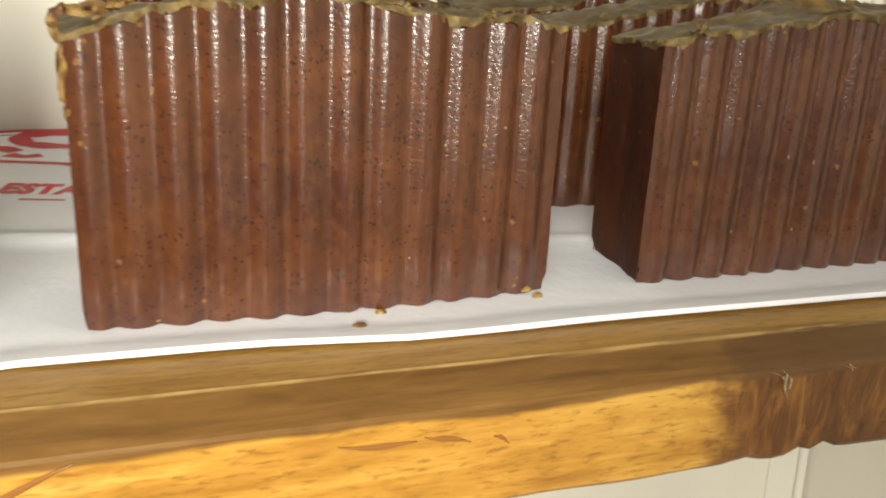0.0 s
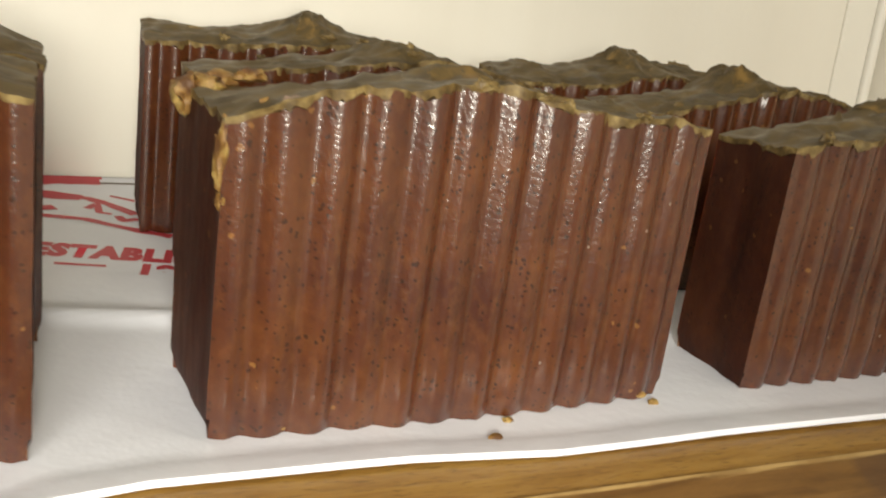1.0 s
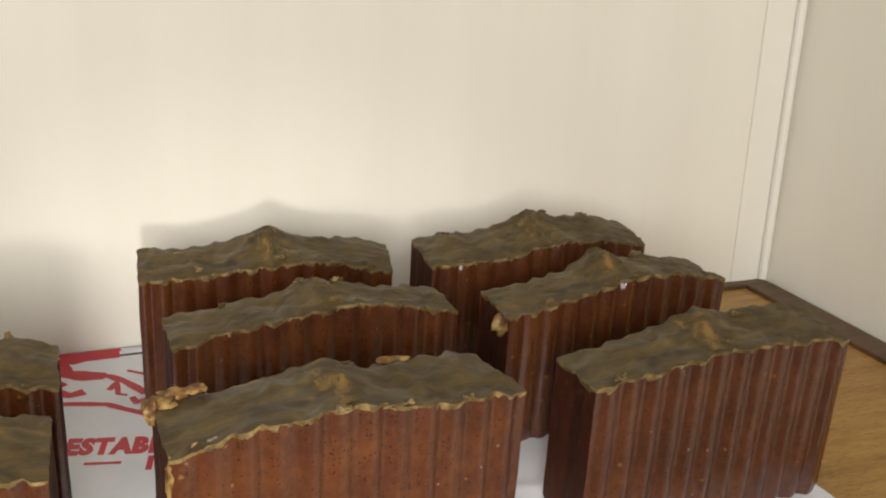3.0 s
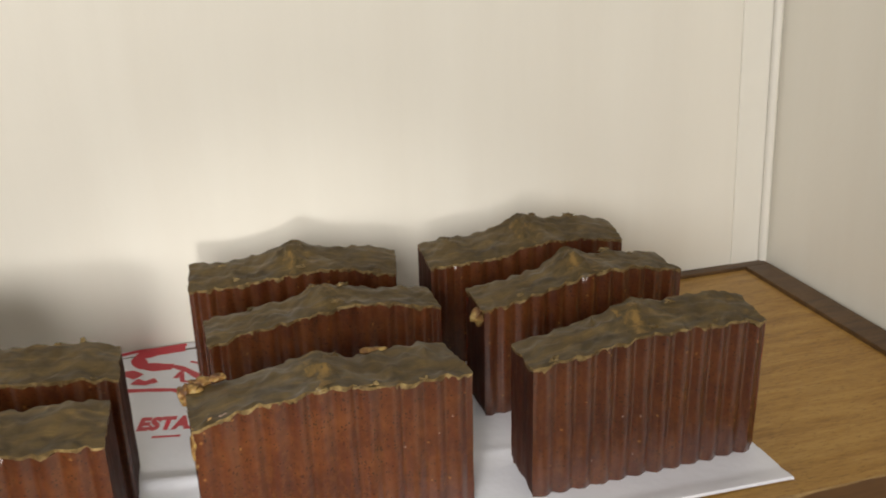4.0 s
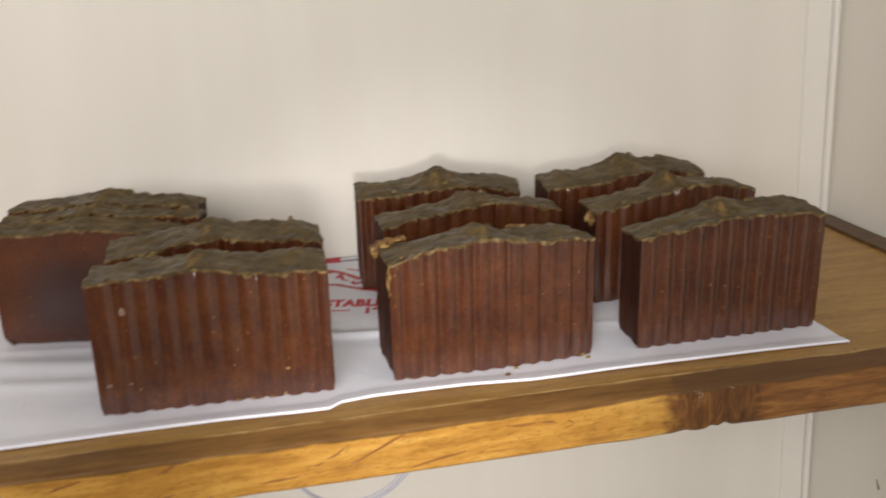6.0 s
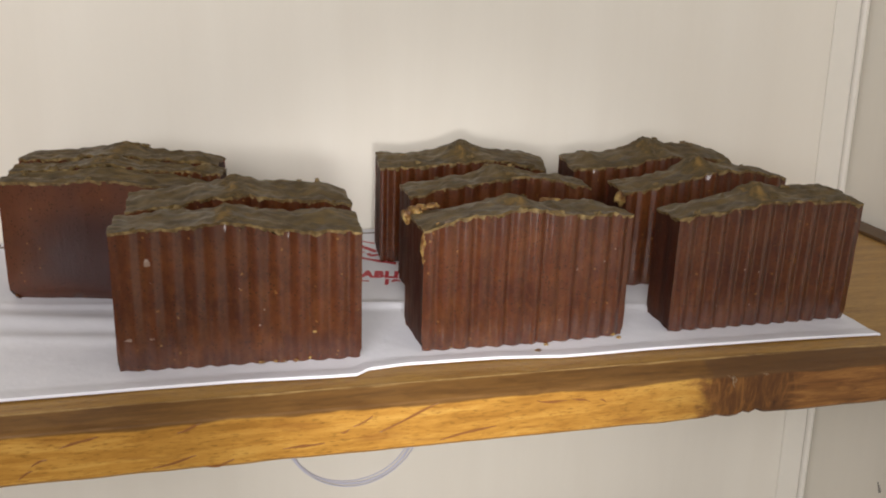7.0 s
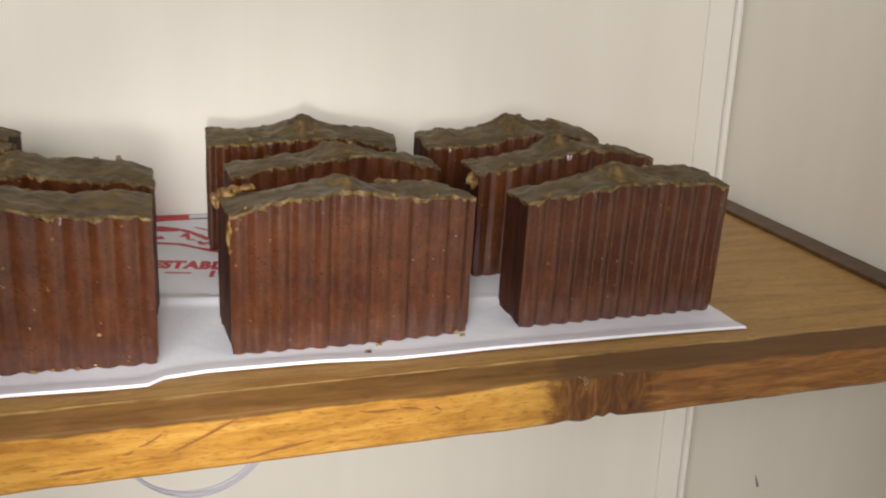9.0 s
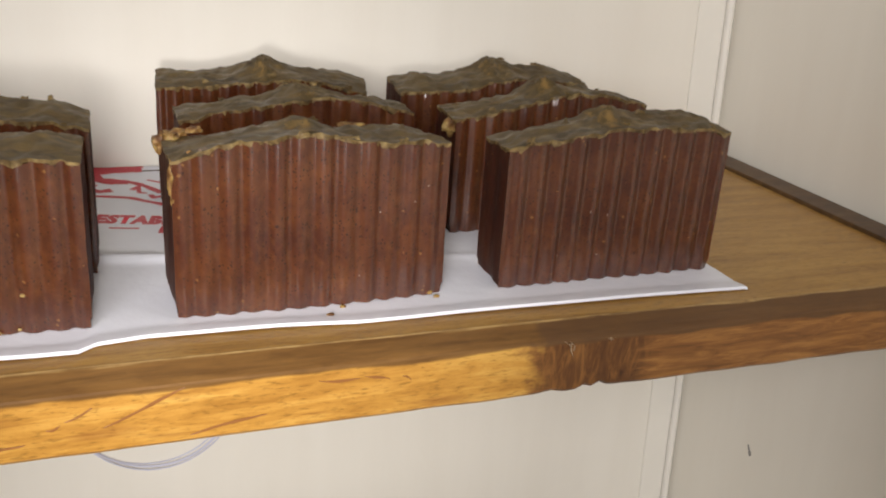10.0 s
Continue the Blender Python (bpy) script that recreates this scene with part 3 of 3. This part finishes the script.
            size = rng.uniform(0.0003, 0.0007)
            chips.append((u * width, edge(u, 0) - 0.0001, at, size * 1.3, size * 0.7, size))
    for cx, cy, cz, rx, ry, rz in chips:
        smooth(part("chip", lump(cx, cy, cz, rx, ry, rz, seed + cx * 500, 0.5), CHIP, thing, "yellow waxy soap chip"))
    if ridged and y < 0.01:
        # small glints on the cut face, modelled as pale flecks
        ash_glints = list(ash_glints)
        for k in range(4):
            u, size = rng.uniform(0.04, 0.97), rng.uniform(0.00014, 0.00030)
            ash_glints.append((width * u, edge(u, 0) - bow * math.sin(math.pi * u) ** 0.8 - 0.0001, rng.uniform(0.003, 0.046), size, size * 0.5, size * rng.uniform(0.8, 2.2)))
    for cx, cy, cz, rx, ry, rz in ash_glints:
        smooth(part("soap_glint_fleck", lump(cx, cy, cz, rx, ry, rz, seed + cx * 700, 0.6), ASH_GLINT, thing, "pale fleck standing for dried soap and glints"))
    return thing


MM = 0.001


def mm(*values):
    return [v * MM for v in values]


LABEL = "brown crinkle-cut soap bar with a rough olive top"
ROUGH = {
    "c1": (mm(50.8, 55.3, 56.8, 58.3, 58.8, 56.8, 55.3, 55.3, 53.3), mm(51.3, 51.8, 53.3, 55.3, 57.8, 53.3, 53.3, 53.3, 51.3)),
    "c2": (mm(48, 50, 52, 53.5, 55, 55.5, 54.5, 52, 49), mm(48, 49.5, 51, 52, 56.5, 55, 52, 51, 49)),
    "c3": (mm(50, 51, 51, 52, 53, 54, 53, 51, 48), mm(53.2, 52.7, 53.7, 55.2, 59.7, 55.7, 53.7, 53.7, 50.7)),
    "d1": (mm(51.5, 53, 54.5, 56, 57.5, 57.5, 57, 56.5, 54), mm(49.5, 52.5, 53.5, 56, 60.5, 57, 58, 58, 54.5)),
    "d2": (mm(47.5, 49.5, 51.5, 54, 56.5, 57.5, 56.5, 54.5, 51.5), mm(48.5, 50, 51.5, 53.5, 60, 56.5, 55.5, 54.5, 51.5)),
    "d3": (mm(48, 49, 49, 51, 53, 54, 54, 53, 51), mm(50.8, 52.3, 52.3, 54.3, 59.3, 57.3, 56.3, 55.3, 51.3)),
    "b": (mm(55, 56, 56, 57.5, 57.5, 55, 53.5, 54, 52.5), mm(54, 55, 56, 56.5, 57.5, 55, 55, 55, 53.5)),
    "b2": (mm(50.5, 52.5, 54, 56, 56.5, 55, 54, 54, 51), mm(52.8, 54.3, 55.3, 56.8, 58.8, 56.8, 55.8, 55.3, 52.3)),
    "a2": (mm(55, 56, 57, 59, 59.5, 58, 57, 57, 56), mm(56, 56, 57, 58.5, 59, 58, 57, 56.5, 55.5)),
    "a3": (mm(57, 57.5, 58, 59.5, 60, 59, 58.5, 58, 56), mm(56.5, 57.5, 58.5, 60, 61, 59.5, 58.5, 58, 55.5)),
    "a": (mm(54, 54, 54, 55, 56, 55, 54, 54, 52), mm(54, 55, 56, 57, 59, 57, 56, 55, 53)),
}
soap_bar(-0.0003, 0.0002, 1.3, 0.0890, 0.0280, ROUGH["c1"], 1, "brown crinkle-cut soap bar with a chipped yellow corner", chips=((-0.0006, 0.0250, 0.0500, 0.0024, 0.0034, 0.0030), (0.0048, 0.0268, 0.0525, 0.0034, 0.0022, 0.0013), (0.0004, 0.0012, 0.0450, 0.0014, 0.0016, 0.0050), (0.0006, 0.0010, 0.0385, 0.0010, 0.0012, 0.0016), (0.0060, 0.0008, 0.0522, 0.0020, 0.0008, 0.0012), (0.0022, 0.0240, 0.0518, 0.0026, 0.0026, 0.0018), (0.0100, 0.0262, 0.0535, 0.0028, 0.0016, 0.0011), (0.0012, 0.0215, 0.0500, 0.0014, 0.0018, 0.0014), (0.0105, -0.0008, 0.0155, 0.0010, 0.0004, 0.0012), (0.0620, 0.0268, 0.0535, 0.0048, 0.0016, 0.0011)), ash_glints=((0.0098, 0.0006, 0.0528, 0.0022, 0.0010, 0.0013), (0.0040, 0.0004, 0.0490, 0.0016, 0.0007, 0.0016)), bow=0.0020, skew=-0.0006, swirls=((0.041, 0.017, 0.0055, 0.0085, 0.0012), (0.060, 0.022, 0.0040, 0.0035, 0.0016), (0.030, 0.02, 0.006, 0.004, 0.0012), (0.079, 0.018, 0.003, 0.006, 0.0014)))
soap_bar(0.1097, 0.0014, 0.8, 0.0893, 0.0230, ROUGH["d1"], 2, LABEL, flare=0.003, skew=0.0012, swirls=((0.042, 0.014, 0.0040, 0.0085, 0.0022), (0.028, 0.019, 0.0012, 0.0012, 0.0032), (0.034, 0.015, 0.006, 0.0035, 0.0014), (0.005, 0.001, 0.003, 0.0013, 0.001)))
soap_bar(0.0075, 0.0630, 1.0, 0.0890, 0.0215, ROUGH["c2"], 3, LABEL, swirls=((0.047, 0.012, 0.0055, 0.0080, 0.0024), (0.036, 0.016, 0.006, 0.004, 0.0014)))
soap_bar(0.0026, 0.1115, -4.0, 0.0862, 0.0230, ROUGH["c3"], 4, LABEL, flare=0.003, swirls=((0.045, 0.015, 0.0045, 0.0075, 0.0028), (0.036, 0.016, 0.006, 0.004, 0.0016)))
soap_bar(0.1120, 0.0580, 2.0, 0.0875, 0.0210, ROUGH["d2"], 5, "brown crinkle-cut soap bar with a small yellow chip", chips=((-0.0012, 0.0030, 0.0440, 0.0034, 0.0026, 0.0030),), swirls=((0.044, 0.012, 0.0050, 0.0080, 0.0026), (0.036, 0.015, 0.006, 0.003, 0.0016)))
soap_bar(0.1042, 0.1060, -1.5, 0.0900, 0.0240, ROUGH["d3"], 6, LABEL, flare=0.004, swirls=((0.047, 0.016, 0.0050, 0.0070, 0.0026), (0.012, 0.016, 0.006, 0.005, 0.0016)))
soap_bar(-0.1163, 0.0008, -1.6, 0.0915, 0.0250, ROUGH["b"], 7, LABEL, ash_glints=((0.0050, -0.0009, 0.0130, 0.0013, 0.0005, 0.0006), (0.0133, -0.0009, 0.0132, 0.0011, 0.0005, 0.0005), (0.0130, -0.0009, 0.0430, 0.0010, 0.0005, 0.0018)), swirls=((0.041, 0.013, 0.0045, 0.0085, 0.0020), (0.082, 0.020, 0.005, 0.004, 0.0022)))
soap_bar(-0.1135, 0.0420, -0.5, 0.0910, 0.0240, ROUGH["b2"], 8, LABEL, swirls=((0.042, 0.013, 0.0050, 0.0085, 0.0028), (0.030, 0.012, 0.006, 0.004, 0.0016)))
soap_bar(-0.1690, 0.0860, -13.0, 0.0900, 0.0130, ROUGH["a"], 9, "smooth brown soap end slice with a dark stained centre", ridged=False, round_base=0.0045)
soap_bar(-0.1665, 0.1000, -12.0, 0.0930, 0.0140, ROUGH["a2"], 10, LABEL, swirls=((0.040, 0.008, 0.008, 0.006, 0.0025), (0.086, 0.006, 0.006, 0.005, 0.002)))
soap_bar(-0.1650, 0.1160, -11.0, 0.0900, 0.0200, ROUGH["a3"], 11, LABEL, swirls=((0.045, 0.012, 0.006, 0.007, 0.0030), (0.084, 0.004, 0.006, 0.004, 0.003)))


# ---- red print on the paper ----
def lie_on_paper(ob, lift=0.0004):
    for v in ob.data.vertices:
        v.co.z = paper_height(v.co.x, v.co.y) + lift
    return ob


def print_band(path, half):
    """A printed stroke that follows the given points."""
    bm = bmesh.new()
    rows = []
    fine = []
    for (ax, ay), (bx, by) in zip(path, path[1:]):
        fine += [(ax + (bx - ax) * k / 6, ay + (by - ay) * k / 6) for k in range(6)]
    fine.append(path[-1])
    for i, (x, y) in enumerate(fine):
        a, b = fine[max(0, i - 1)], fine[min(len(fine) - 1, i + 1)]
        d = Vector((b[0] - a[0], b[1] - a[1], 0)).normalized()
        w = half * (0.8 + 0.3 * noise.noise(Vector((x * 160, y * 160, 0))))
        rows.append([bm.verts.new((x + d.y * w * k, y - d.x * w * k, 0)) for k in (-1, 0, 1)])
    grid_faces(bm, rows)
    return bm


def print_words(words, x, y, size, wide, turn):
    data = bpy.data.curves.new("printed_word", "FONT")
    data.body, data.size, data.offset, data.resolution_u, data.space_character = words, size, size * 0.070, 3, 1.12
    flat = bpy.data.objects.new("words", data)
    mesh = bpy.data.meshes.new_from_object(flat)
    bpy.data.objects.remove(flat)
    m = pose(x, y, 0, 0, 0, turn) @ Matrix.Diagonal((wide, 1, 1, 1))
    mesh.transform(m)
    mesh.materials.clear()
    mesh.materials.append(RED)
    ob = new("printed_word", mesh)
    ob.parent = paper
    return lie_on_paper(ob)


print_words("ESTABLISHED", -0.0245, 0.0940, 0.0128, 0.66, -13.0)
print_words("19", -0.0018, 0.0785, 0.0100, 0.80, -13.0)
lie_on_paper(part("printed_rule", print_band([(-0.0185, 0.0866), (-0.0130, 0.0853), (-0.0075, 0.0841)], 0.0011), RED, paper))


# an oval emblem, kept to plain bands
# (y beyond 0.1 is drawn in by a seventh)
EMBLEM = [
    (0.0011, [(-0.002, 0.1734), (-0.015, 0.1735), (-0.026, 0.1733), (-0.034, 0.1715), (-0.0385, 0.1640), (-0.0400, 0.1500), (-0.0390, 0.1420), (-0.0368, 0.1364)]),
    (0.0014, [(-0.0368, 0.1364), (-0.0289, 0.1334), (-0.0190, 0.1305), (-0.0094, 0.1268), (-0.0040, 0.1211), (0.0033, 0.1145), (0.0109, 0.1090)]),
    (0.0030, [(-0.0028, 0.1705), (-0.0152, 0.1704), (-0.0222, 0.1690), (-0.0246, 0.1650), (-0.0222, 0.1580), (-0.0160, 0.1545), (-0.0090, 0.1525)]),
    (0.0016, [(-0.0110, 0.1540), (-0.0070, 0.1515), (-0.0024, 0.1452), (0.0041, 0.1323)]),
    (0.0026, [(-0.0335, 0.1505), (-0.0276, 0.1520), (-0.0239, 0.1467)]),
    (0.0024, [(-0.0260, 0.1425), (-0.0213, 0.1385), (-0.0165, 0.1405)]),
    (0.0014, [(-0.0372, 0.1420), (-0.0310, 0.1418)]),
    (0.0010, [(-0.0082, 0.1391), (-0.0052, 0.1460), (-0.0054, 0.1345), (-0.0023, 0.1326)]),
    (0.0012, [(-0.0009, 0.1305), (0.0002, 0.1250), (0.0042, 0.1273)]),
    (0.0008, [(-0.0010, 0.1553), (0.0056, 0.1494)]),
]
for half, path in EMBLEM:
    lie_on_paper(part("printed_band", print_band([(x, y if y < 0.1 else 0.1 + 0.865 * (y - 0.1)) for x, y in path], 1.3 * half), RED, paper))


# ---- small things ----
def wire_coil():
    curve = bpy.data.curves.new("wire_coil", "CURVE")
    curve.dimensions, curve.bevel_depth, curve.bevel_resolution = "3D", 0.0004, 2
    for k in range(4):
        sp = curve.splines.new("POLY")
        sp.points.add(47)
        r = 0.0385 + 0.0012 * k
        for i, p in enumerate(sp.points):
            a = 2 * math.pi * i / 48
            p.co = (-0.0040 + r * math.cos(a) + 0.0006 * k, BACK - 0.0010 - 0.0009 * (k % 2), -0.1245 + (r - 0.0004 * k) * math.sin(a) + 0.0006 * math.sin(3 * a + k), 1)
        sp.use_cyclic_u = True
    tmp = bpy.data.objects.new("tmp", curve)
    mesh = bpy.data.meshes.new_from_object(tmp)
    bpy.data.objects.remove(tmp)
    mesh.materials.clear()
    mesh.materials.append(WIRE)
    return new("wire_coil", mesh)


tagged(wire_coil(), "coil of thin pale lavender wire hanging under the shelf", "wire")
for x, y, z, r in ((SIDE + 0.0074, 0.0945, -0.1655, 0.0013), (SIDE + 0.0073, 0.0958, -0.1632, 0.0009), (SIDE + 0.0072, 0.0967, -0.1615, 0.0006)):
    tagged(smooth(part("wall_mark", lump(x, y, z, 0.0004, r, r * 1.4, x + y * 90), DOT)), "small dark scuff mark on the cream side wall", "mark", "scuff marks on the side wall")
for x, y, r in ((0.0470, -0.0080, 0.0010), (0.0860, -0.0006, 0.0009), (0.0525, -0.0022, 0.0008)):
    tagged(smooth(part("soap_crumb", lump(x, y, paper_height(x, y) + 0.45 * r, r * 1.3, r, r * 0.7, x * 700), CHIP)), "tiny yellow soap crumb lying on the paper", "crumb", "crumbs on the paper")
